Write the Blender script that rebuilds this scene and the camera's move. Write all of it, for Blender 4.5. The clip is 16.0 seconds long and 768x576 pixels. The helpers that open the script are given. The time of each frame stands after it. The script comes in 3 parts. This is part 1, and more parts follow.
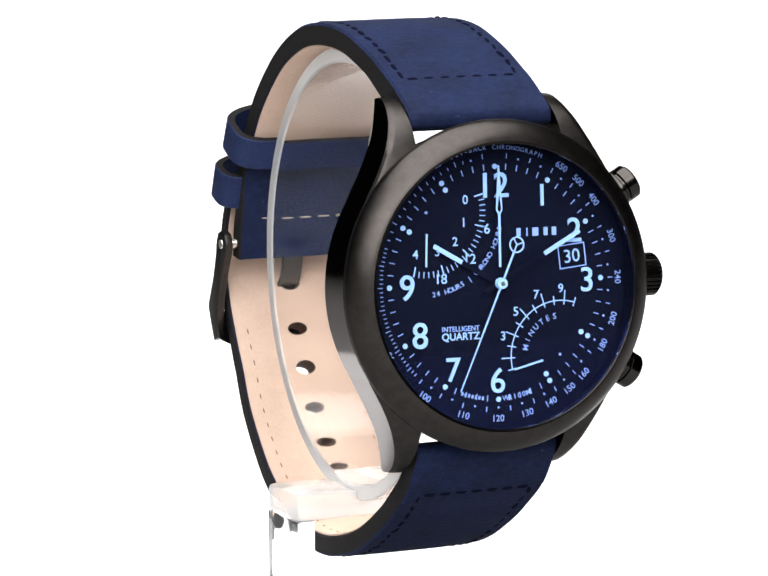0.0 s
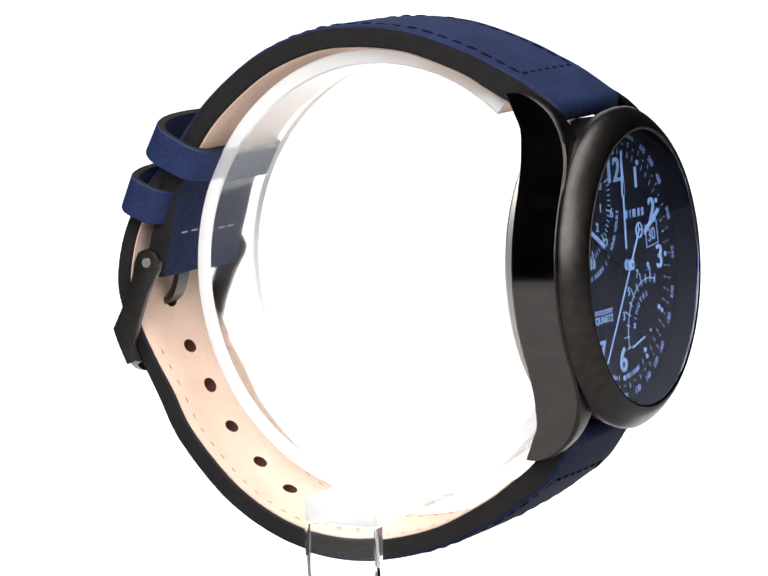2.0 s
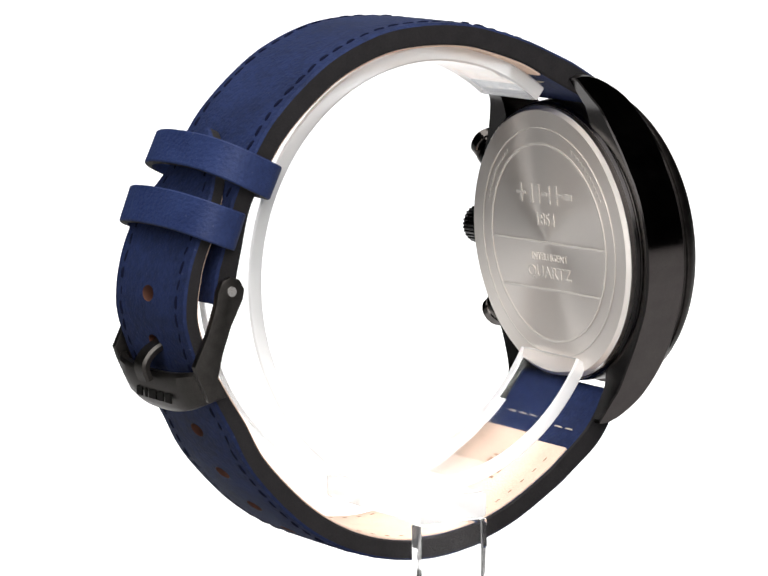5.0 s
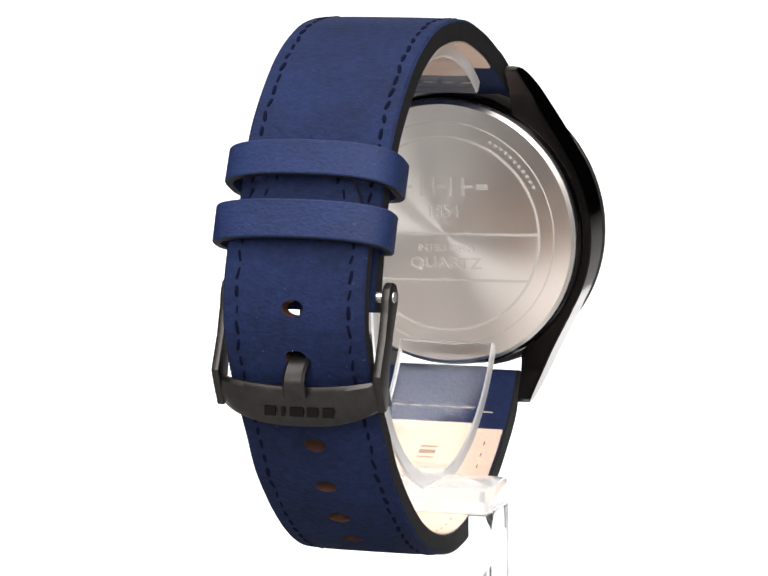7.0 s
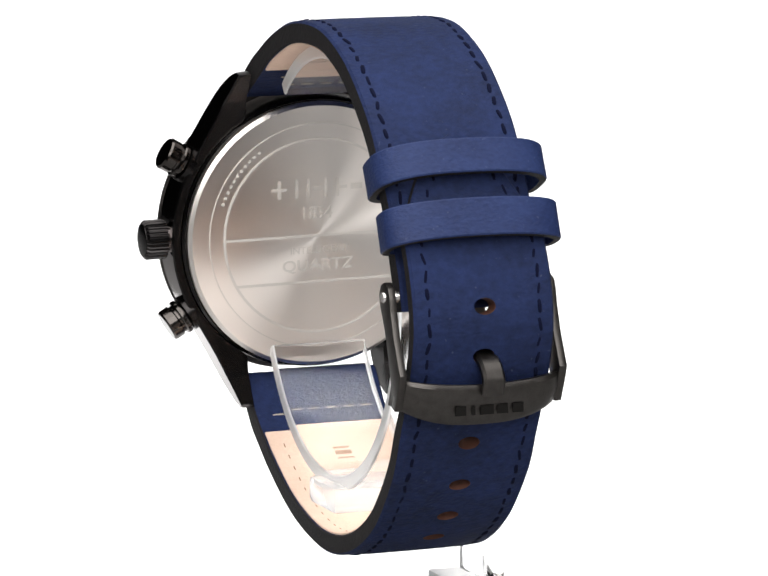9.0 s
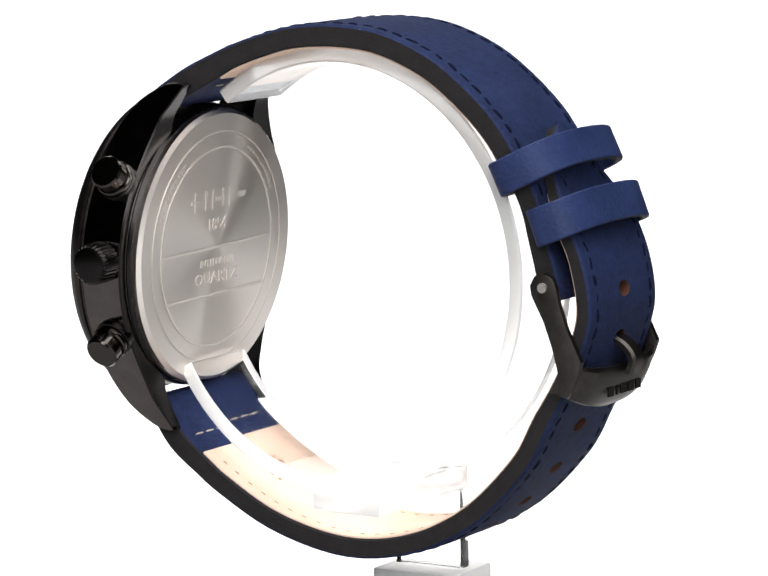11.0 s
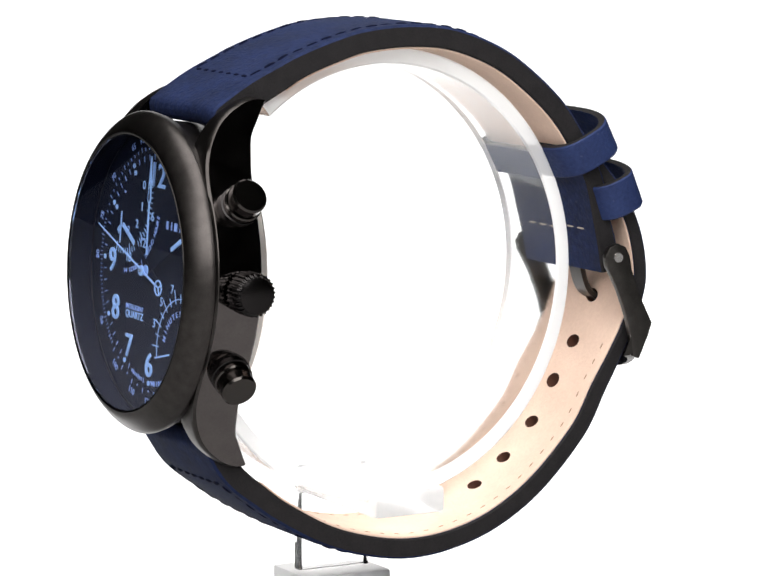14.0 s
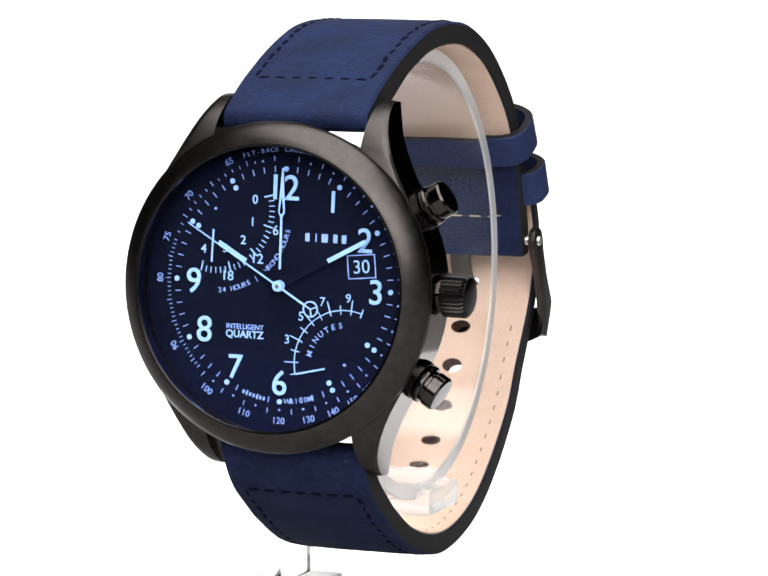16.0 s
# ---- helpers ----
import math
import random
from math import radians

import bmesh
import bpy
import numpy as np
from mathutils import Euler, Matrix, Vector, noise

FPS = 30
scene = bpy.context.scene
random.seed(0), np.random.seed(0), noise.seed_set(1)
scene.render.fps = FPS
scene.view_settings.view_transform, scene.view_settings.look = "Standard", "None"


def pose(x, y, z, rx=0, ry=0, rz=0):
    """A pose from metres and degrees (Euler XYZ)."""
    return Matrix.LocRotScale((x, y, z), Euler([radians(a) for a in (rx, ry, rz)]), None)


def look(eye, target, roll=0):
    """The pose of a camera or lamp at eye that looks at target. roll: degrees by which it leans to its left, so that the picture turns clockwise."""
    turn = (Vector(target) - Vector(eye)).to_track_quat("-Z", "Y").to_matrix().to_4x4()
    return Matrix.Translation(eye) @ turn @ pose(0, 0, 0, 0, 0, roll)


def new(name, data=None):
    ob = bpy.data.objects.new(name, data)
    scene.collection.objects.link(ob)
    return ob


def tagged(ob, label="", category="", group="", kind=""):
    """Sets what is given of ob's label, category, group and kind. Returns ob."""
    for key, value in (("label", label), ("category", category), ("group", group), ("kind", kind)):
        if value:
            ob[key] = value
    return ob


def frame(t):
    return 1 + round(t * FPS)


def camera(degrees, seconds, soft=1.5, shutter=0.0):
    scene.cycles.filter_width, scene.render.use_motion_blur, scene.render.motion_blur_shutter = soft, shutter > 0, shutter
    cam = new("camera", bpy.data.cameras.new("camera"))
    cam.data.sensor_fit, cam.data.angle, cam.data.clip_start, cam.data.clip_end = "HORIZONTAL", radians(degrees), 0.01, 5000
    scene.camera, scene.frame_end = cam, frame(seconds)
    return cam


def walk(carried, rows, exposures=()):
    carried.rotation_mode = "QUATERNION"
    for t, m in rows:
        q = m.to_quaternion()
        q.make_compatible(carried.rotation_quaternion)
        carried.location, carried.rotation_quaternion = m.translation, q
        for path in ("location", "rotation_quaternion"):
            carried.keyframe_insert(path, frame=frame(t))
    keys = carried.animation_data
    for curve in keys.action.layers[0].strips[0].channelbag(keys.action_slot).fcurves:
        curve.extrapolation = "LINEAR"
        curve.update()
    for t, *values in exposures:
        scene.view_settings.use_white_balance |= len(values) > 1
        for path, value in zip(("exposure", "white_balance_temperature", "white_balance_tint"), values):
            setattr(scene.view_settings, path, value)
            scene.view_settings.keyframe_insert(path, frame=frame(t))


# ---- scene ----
cam = camera(11.7, 16.0, soft=1.6)
EYE = Vector((0.0, -0.5453, 0.1234))
AIM = EYE + Vector((0.0, 0.990461, -0.137790))
walk(cam, [(0.0, look(EYE, AIM, -0.5)), (16.0, look(EYE, AIM, -0.5))], exposures=[(0.0, 0.0), (16.0, 0.0)])

# ---- light ----
world = bpy.data.worlds.new("studio_dark")
scene.world = world
world.use_nodes = True
world.node_tree.nodes["Background"].inputs[0].default_value = (0.9, 0.95, 1.0, 1)
world.node_tree.nodes["Background"].inputs[1].default_value = 0.05


def softbox_light(name, eye, target, sx, sy, power, colour=(1, 0.985, 0.97)):
    d = bpy.data.lights.new(name, "AREA")
    d.shape, d.size, d.size_y, d.energy, d.color = "RECTANGLE", sx, sy, power, colour
    ob = new(name, d)
    ob.matrix_world = look(eye, target)
    return ob


softbox_light("overhead_softbox_light", (0.0, -0.13, 0.62), (0, -0.08, 0.05), 0.6, 0.71, 5.6)
softbox_light("front_softbox_light", (0.0, -0.88, 0.57), (0, 0, 0.06), 1.35, 0.62, 13.2)

MM = 0.001

# ---- materials ----


def mat(name, base=(0.5, 0.5, 0.5), rough=0.5, metal=0.0, **more):
    m = bpy.data.materials.new(name)
    m.use_nodes = True
    b = m.node_tree.nodes["Principled BSDF"]
    b.inputs["Base Color"].default_value = (*base, 1)
    b.inputs["Roughness"].default_value = rough
    b.inputs["Metallic"].default_value = metal
    for k, v in more.items():
        b.inputs[k.replace("_", " ")].default_value = v
    return m


def vary(m, base, dark, scale, bump=0.0, bump_scale=None, stretch=(1, 1, 1), rough=None, detail=6, specks=None):
    """Mottled colour at two scales, fine relief and uneven gloss."""
    nt = m.node_tree
    b = nt.nodes["Principled BSDF"]
    co = nt.nodes.new("ShaderNodeTexCoord")
    mp = nt.nodes.new("ShaderNodeMapping")
    mp.inputs["Scale"].default_value = stretch
    nt.links.new(co.outputs["Object"], mp.inputs["Vector"])
    n1 = nt.nodes.new("ShaderNodeTexNoise")
    n1.inputs["Scale"].default_value, n1.inputs["Detail"].default_value = scale, detail
    n2 = nt.nodes.new("ShaderNodeTexNoise")
    n2.inputs["Scale"].default_value, n2.inputs["Detail"].default_value = scale * 9, 4
    mx = nt.nodes.new("ShaderNodeMath")
    mx.operation = "MULTIPLY_ADD"
    mx.inputs[1].default_value = 0.45
    hf = nt.nodes.new("ShaderNodeMath")
    hf.operation = "MULTIPLY"
    hf.inputs[1].default_value = 0.55
    for n in (n1, n2):
        nt.links.new(mp.outputs[0], n.inputs["Vector"])
    nt.links.new(n1.outputs["Fac"], hf.inputs[0])
    nt.links.new(n2.outputs["Fac"], mx.inputs[0])
    nt.links.new(hf.outputs[0], mx.inputs[2])
    cr = nt.nodes.new("ShaderNodeValToRGB")
    cr.color_ramp.elements[0].position, cr.color_ramp.elements[0].color = 0.34, (*dark, 1)
    cr.color_ramp.elements[1].position, cr.color_ramp.elements[1].color = 0.66, (*base, 1)
    nt.links.new(mx.outputs[0], cr.inputs[0])
    nt.links.new(cr.outputs[0], b.inputs["Base Color"])
    if specks:
        n4 = nt.nodes.new("ShaderNodeTexNoise")
        n4.inputs["Scale"].default_value, n4.inputs["Detail"].default_value = 1500, 1
        nt.links.new(co.outputs["Object"], n4.inputs["Vector"])
        c4 = nt.nodes.new("ShaderNodeMapRange")
        c4.inputs[1].default_value, c4.inputs[2].default_value, c4.inputs[4].default_value = 0.73, 0.8, 0.14
        nt.links.new(n4.outputs["Fac"], c4.inputs[0])
        m4 = nt.nodes.new("ShaderNodeMix")
        m4.data_type = "RGBA"
        m4.inputs[7].default_value = (*specks, 1)
        nt.links.new(c4.outputs[0], m4.inputs[0])
        nt.links.new(cr.outputs[0], m4.inputs[6])
        nt.links.new(m4.outputs[2], b.inputs["Base Color"])
    if rough:
        mr = nt.nodes.new("ShaderNodeMapRange")
        mr.inputs[3].default_value, mr.inputs[4].default_value = rough
        nt.links.new(n1.outputs["Fac"], mr.inputs[0])
        nt.links.new(mr.outputs[0], b.inputs["Roughness"])
    if bump:
        n3 = nt.nodes.new("ShaderNodeTexNoise")
        n3.inputs["Scale"].default_value, n3.inputs["Detail"].default_value = bump_scale or scale * 6, 5
        nt.links.new(mp.outputs[0], n3.inputs["Vector"])
        bp = nt.nodes.new("ShaderNodeBump")
        bp.inputs["Strength"].default_value, bp.inputs["Distance"].default_value = bump, 0.0003
        nt.links.new(n3.outputs["Fac"], bp.inputs["Height"])
        nt.links.new(bp.outputs[0], b.inputs["Normal"])
    return m


BLUE = vary(mat("navy_nubuck", rough=0.8, Specular_IOR_Level=0.22), (0.0130, 0.0240, 0.083), (0.0052, 0.0104, 0.038), 120, 0.6, 2000, stretch=(0.8, 1, 1), rough=(0.68, 0.9), specks=(0.2, 0.23, 0.3))
KEEP = vary(mat("navy_keeper_leather", rough=0.7, Specular_IOR_Level=0.25), (0.019, 0.034, 0.110), (0.010, 0.019, 0.07), 220, 0.5, 2200, stretch=(0.6, 1, 1), rough=(0.5, 0.75), specks=(0.22, 0.25, 0.33))
EDGE = vary(mat("black_painted_edge", rough=0.8, Specular_IOR_Level=0.2), (0.019, 0.0175, 0.0185), (0.011, 0.010, 0.011), 500, 0.35, 2500, rough=(0.65, 0.9))
TAN = vary(mat("tan_lining", rough=0.75), (0.79, 0.59, 0.47), (0.70, 0.51, 0.40), 220, 0.4, 2600)
BROWN = mat("raw_hole_edge", (0.07, 0.023, 0.011), 0.8)
THREAD = mat("navy_thread", (0.003, 0.0045, 0.018), 0.9, Specular_IOR_Level=0.1)
LINING_THREAD = mat("brown_thread", (0.3, 0.17, 0.1), 0.8)
PALE_THREAD = mat("pale_thread", (0.5, 0.44, 0.36), 0.7)
GUN = vary(mat("gunmetal_brushed", metal=1.0, rough=0.32), (0.076, 0.069, 0.066), (0.054, 0.049, 0.047), 700, 0.05, 3000, rough=(0.28, 0.4))
BUCK = vary(mat("buckle_gunmetal", metal=1.0, rough=0.3), (0.082, 0.076, 0.072), (0.058, 0.054, 0.051), 700, 0.05, 3000, rough=(0.34, 0.46))
GUNP = vary(mat("gunmetal_polished", metal=1.0, rough=0.1), (0.16, 0.145, 0.14), (0.13, 0.115, 0.115), 400, 0.0, rough=(0.07, 0.16))
GLOSS = mat("black_glossy_metal", (0.07, 0.064, 0.06), 0.16, 1.0)
MARK = mat("recess_shade_mark", (0.02, 0.019, 0.018), 0.55, 1.0)
BLACKM = mat("black_metal_and_lug_shade", (0.03, 0.028, 0.028), 0.25, 1.0)
DIAL = vary(mat("dial_navy_black", rough=0.8, Specular_IOR_Level=0.1), (0.0013, 0.0026, 0.0125), (0.001, 0.002, 0.0095), 900)
LUME = mat("pale_blue_lume", (0.30, 0.48, 0.90), 0.6)
PRINT = mat("pale_blue_print", (0.25, 0.37, 0.82), 0.6)
SILVER = mat("silver_pin", (0.7, 0.68, 0.66), 0.25, 1.0)
ETCH = mat("etched_steel", (0.76, 0.73, 0.69), 0.65, 0.8)


def steel_turned():
    m = mat("turned_steel", (0.86, 0.81, 0.765), 0.34, 1.0, Anisotropic=0.92)
    nt = m.node_tree
    tg = nt.nodes.new("ShaderNodeTangent")
    tg.direction_type, tg.axis = "RADIAL", "Z"
    nt.links.new(tg.outputs[0], nt.nodes["Principled BSDF"].inputs["Tangent"])
    return m


STEEL = steel_turned()
ACRYL = mat("clear_acrylic", (0.985, 0.985, 0.985), 0.09, 0.0, IOR=1.35, Transmission_Weight=1.0)
POSTA = mat("scuffed_acrylic", (0.985, 0.985, 0.985), 0.01, 0.0, IOR=1.34, Transmission_Weight=1.0)
# White mixed into the bridge stands for light that clear acrylic would pass.
BRIDGE = mat("whitened_acrylic_bridge", (0.985, 0.985, 0.985), 0.12, 0.0, IOR=1.25, Transmission_Weight=0.72)
FROST = mat("frosted_acrylic_edge", (0.97, 0.97, 0.97), 0.35, 0.0, IOR=1.3, Transmission_Weight=0.5)
# The foot is whitened likewise, in place of a bright ground beneath.
FOOT = mat("whitened_acrylic_foot", (0.97, 0.97, 0.97), 0.4, 0.0, IOR=1.3, Transmission_Weight=0.15)
CRYSTAL = mat("coated_crystal", (0.88, 0.94, 1.0), 0.0, 0.0, IOR=1.36, Transmission_Weight=1.0)
CRYSTAL.node_tree.nodes["Principled BSDF"].inputs["Specular Tint"].default_value = (0.02, 0.05, 0.8, 1)
# The table's own glow is put in for plain white; nothing lights it below.
TABLE = vary(mat("glowing_white_table", rough=0.5), (0.65, 0.65, 0.65), (0.62, 0.62, 0.62), 20)
TB = TABLE.node_tree.nodes["Principled BSDF"]
TB.inputs["Emission Color"].default_value, TB.inputs["Emission Strength"].default_value = (1, 1, 1, 1), 1.03
BENCH = vary(mat("added_bench_grey", rough=0.6), (0.36, 0.36, 0.36), (0.30, 0.30, 0.30), 12, 0.1, 300)
ROOM = vary(mat("dark_studio_paint", rough=0.8), (0.04, 0.04, 0.042), (0.03, 0.03, 0.032), 3, 0.2, 60)

# ---- helpers ----


def part(name, bm, material, parent, label="", m=None, smooth=True):
    me = bpy.data.meshes.new(name)
    if isinstance(bm, bpy.types.Mesh):
        me = bm
        me.name = name
    else:
        bm.to_mesh(me)
        bm.free()
    for x in material if isinstance(material, (list, tuple)) else [material]:
        me.materials.append(x)
    if smooth:
        me.shade_smooth()
        me.set_sharp_from_angle(angle=radians(35))
    ob = new(name, me)
    ob.parent = parent
    if m is not None:
        ob.matrix_local = m
    if label:
        tagged(ob, label)
    return ob


def thing(name, label, category, group=""):
    return tagged(new(name), label, category, group)


def ringloft(rings, closed=False, caps=True):
    """Skin over a row of point rings, in millimetres; face.index order kept ring by ring."""
    bm = bmesh.new()
    vs = [[bm.verts.new((p[0] * MM, p[1] * MM, p[2] * MM)) for p in r] for r in rings]
    n = len(vs[0])
    last = len(vs) if closed else len(vs) - 1
    for i in range(last):
        a, b = vs[i], vs[(i + 1) % len(vs)]
        for j in range(n):
            f = bm.faces.new((a[j], a[(j + 1) % n], b[(j + 1) % n], b[j]))
            f.material_index = 0
    if caps and not closed:
        bm.faces.new(vs[0][::-1])
        bm.faces.new(vs[-1])
    bmesh.ops.recalc_face_normals(bm, faces=bm.faces)
    return bm


def turned(profile, n=96, close=True):
    """A body of revolution about local z from (radius, height) in mm; the profile is a closed loop, or runs axis to axis."""
    bm = bmesh.new()
    rows = []
    for r, h in profile:
        if r < 1e-6:
            rows.append([bm.verts.new((0, 0, h * MM))])
        else:
            rows.append([bm.verts.new((r * MM * math.cos(2 * math.pi * k / n), r * MM * math.sin(2 * math.pi * k / n), h * MM)) for k in range(n)])
    pairs = list(zip(rows, rows[1:])) + ([(rows[-1], rows[0])] if close else [])
    for a, b in pairs:
        for k in range(n):
            q = [a[k % len(a)], a[(k + 1) % len(a)], b[(k + 1) % len(b)], b[k % len(b)]]
            q = list(dict.fromkeys(q))
            if len(q) > 2:
                bm.faces.new(q)
    bmesh.ops.recalc_face_normals(bm, faces=bm.faces)
    return bm


def slab(outline, z0, z1, bevel=0.0):
    """An upright prism over an outline in the local xy plane, mm."""
    bm = bmesh.new()
    a = [bm.verts.new((x * MM, y * MM, z0 * MM)) for x, y in outline]
    b = [bm.verts.new((x * MM, y * MM, z1 * MM)) for x, y in outline]
    n = len(outline)
    bm.faces.new(a[::-1])
    bm.faces.new(b)
    for i in range(n):
        bm.faces.new((a[i], a[(i + 1) % n], b[(i + 1) % n], b[i]))
    bmesh.ops.recalc_face_normals(bm, faces=bm.faces)
    if bevel:
        bmesh.ops.bevel(bm, geom=bm.edges[:], offset=bevel * MM, segments=2, affect="EDGES", profile=0.6)
    return bm


def box(cx, cy, cz, sx, sy, sz, bevel=0.0):
    bm = slab([(-sx / 2, -sy / 2), (sx / 2, -sy / 2), (sx / 2, sy / 2), (-sx / 2, sy / 2)], -sz / 2, sz / 2, bevel)
    bmesh.ops.translate(bm, verts=bm.verts, vec=(cx * MM, cy * MM, cz * MM))
    return bm


def merged(bms):
    out = bmesh.new()
    for b in bms:
        me = bpy.data.meshes.new("tmp")
        b.to_mesh(me)
        b.free()
        out.from_mesh(me)
        bpy.data.meshes.remove(me)
    return out


def moved(bm, m):
    bmesh.ops.transform(bm, matrix=m, verts=bm.verts)
    return bm


CAP = 0.7


def lettering(text, height, x=0, y=0, z=0, turn=0, weight=0.0, depth=0.06, width=None, cap=False):
    """Text as a thin raised mesh, centred at (x, y), its letters height mm tall."""
    cu = bpy.data.curves.new("tmp", "FONT")
    cu.body, cu.size, cu.offset, cu.resolution_u = text, 1.0, weight, 4
    cu.extrude = depth / 2 / height
    ob = bpy.data.objects.new("tmp", cu)
    scene.collection.objects.link(ob)
    me = bpy.data.meshes.new_from_object(ob.evaluated_get(bpy.context.evaluated_depsgraph_get()))
    bpy.data.objects.remove(ob)
    bpy.data.curves.remove(cu)
    co = np.array([v.co[:] for v in me.vertices])
    lo, hi = co.min(0), co.max(0)
    if cap:
        lo[1], hi[1] = 0.0, CAP
    s = height / (hi[1] - lo[1])
    sx = width / (hi[0] - lo[0]) if width else s
    m = pose(x * MM, y * MM, z * MM, 0, 0, turn) @ Matrix.Diagonal((sx * MM, s * MM, s * MM, 1)) @ Matrix.Translation((-(lo[0] + hi[0]) / 2, -(lo[1] + hi[1]) / 2, 0))
    me.transform(m)
    me.materials.clear()
    return me


def smooth_path(pts, step=0.5):
    """Catmull-Rom through rows of numbers, evenly spaced along their first two."""
    p = np.array(pts, float)
    q = np.vstack([2 * p[0] - p[1], p, 2 * p[-1] - p[-2]])
    out = []
    for i in range(1, len(q) - 2):
        for t in np.linspace(0, 1, 24, endpoint=False):
            a, b, c, d = q[i - 1:i + 3]
            out.append(0.5 * (2 * b + (c - a) * t + (2 * a - 5 * b + 4 * c - d) * t * t + (3 * b - a - 3 * c + d) * t ** 3))
    out = np.array(out + [p[-1]])
    s = np.r_[0, np.cumsum(np.linalg.norm(np.diff(out[:, :2], axis=0), axis=1))]
    u = np.linspace(0, s[-1], max(4, int(s[-1] / step)))
    return u, np.stack([np.interp(u, s, out[:, k]) for k in range(out.shape[1])], 1)


# ---- table and room ----
FRONT = 0.017  # the glowing table starts just behind the turning axis, clear of reflections
bm = bmesh.new()
prof = [(y, 0.0) for y in np.linspace(FRONT, 1.3, 8)]
prof += [(1.3 + 0.5 * math.sin(a), 0.5 - 0.5 * math.cos(a)) for a in np.linspace(0.2, math.pi / 2, 9)] + [(1.8, 1.1)]
rows = [[[bm.verts.new((x * (0.066 + 0.15 * max(0.0, y - 0.017)), y + (d if k > 14 else 0), z - (d if k <= 14 else 0))) for k, (y, z) in enumerate(prof)] for x in (-1, 1)] for d in (0.0, 0.006)]
for a, b in ((0, 0), (1, 1)):
    for i in range(len(prof) - 1):
        bm.faces.new((rows[a][0][i], rows[a][1][i], rows[a][1][i + 1], rows[a][0][i + 1]))
for i in range(len(prof) - 1):
    for e in (0, 1):
        bm.faces.new((rows[0][e][i], rows[0][e][i + 1], rows[1][e][i + 1], rows[1][e][i]))
for i in (0, -1):
    bm.faces.new((rows[0][0][i], rows[0][1][i], rows[1][1][i], rows[1][0][i]))
bmesh.ops.recalc_face_normals(bm, faces=bm.faces)
table = part("glowing_white_sweep", bm, TABLE, None)
tagged(table, "white table curving up into a sweep, given an even glow to stay plain white", "light table", kind="structure")
# Unseen benches, added; their grey sets how bright the case's reflections are.
bench = part("bench", box(0, -300 + FRONT * 1000 - 0.5, -20, 1700, 600, 40, 2), BENCH, None)
tagged(bench, "unseen grey bench added before the white table to tone reflections", "bench", kind="structure")
back_bench = part("bench", box(0, 660 + FRONT * 1000, -27, 1700, 1320, 40, 2), BENCH, None)
tagged(back_bench, "unseen grey bench added under the white table", "bench", kind="structure")
bm = bmesh.new()
bmesh.ops.create_cube(bm, size=1.0)
bmesh.ops.scale(bm, vec=(5.0, 6.0, 3.0), verts=bm.verts)
bmesh.ops.translate(bm, vec=(0, 0.2, 0.75), verts=bm.verts)
bmesh.ops.reverse_faces(bm, faces=bm.faces)
flo = [f for f in bm.faces if f.calc_center_median().z < -0.7]
cei = [f for f in bm.faces if f.calc_center_median().z > 2.2]
room = {"walls": [f for f in bm.faces if f not in flo and f not in cei], "floor": flo, "ceiling": cei}
for nm, faces in room.items():
    b2 = bmesh.new()
    for f in faces:
        b2.faces.new([b2.verts.new(v.co) for v in f.verts])
    bmesh.ops.remove_doubles(b2, verts=b2.verts, dist=1e-5)
    o = part(nm if nm != "walls" else "wall_round", b2, ROOM, None, smooth=False)
    tagged(o, "dark painted studio " + nm, nm.rstrip("s"), kind="structure")
bm.free()

# ---- clear stand ----
ZT = 149.5  # height of the fitted origin over the table, mm


def stand():
    st = thing("watch_stand", "clear acrylic display stand with a C-shaped ring and side post", "display stand")
    rings = []
    cy, cz = -4.0, ZT - 99.0
    # from the lower front end, under, round the back and over to the upper front end
    for a in np.linspace(radians(-150.5), radians(128.5), 90):
        c, s = math.cos(a), math.sin(a)
        o, i = (31.2, 33.0), (29.0, 30.7)
        e = 0.25
        ring = []
        for x, k in ((-7.6, 0), (-7.6 + e, -1), (7.6 - e, -1), (7.6, 0), (7.6, 1), (7.6 - e, 2), (-7.6 + e, 2), (-7.6, 1)):
            f = {-1: 0.0, 0: 0.12, 1: 0.88, 2: 1.0}[k]
            ry, rz = o[0] + (i[0] - o[0]) * f, o[1] + (i[1] - o[1]) * f
            ring.append((x, cy + ry * c, cz + rz * s))
        rings.append(ring)
    bm = ringloft(rings)
    bm.faces.ensure_lookup_table()
    for k, f in enumerate(bm.faces):
        f.material_index = 1 if k % 8 in (0, 2, 3, 4, 6, 7) else 0
    ob = part("ring", bm, [ACRYL, FROST], st)
    ob.visible_shadow = False
    zb = ZT - 132.3
    ob = part("bridge", box(-3.6, -1.1, zb + 0.0 - 0.05, 26.8, 11.6, 4.0, 0.9), BRIDGE, st)
    ob.visible_shadow = False
    ob = part("post", box(-15.6, -1.1, (3.05 + zb - 2.0) / 2, 2.8, 11.4, zb - 2.0 - 3.05, 0.35), POSTA, st)
    ob.visible_shadow = False
    ob = part("base_plate", box(-15.6, -1.1, 1.55, 12, 14, 3.0, 0.5), FOOT, st)
    ob.visible_shadow = False
    return st


stand_thing = stand()

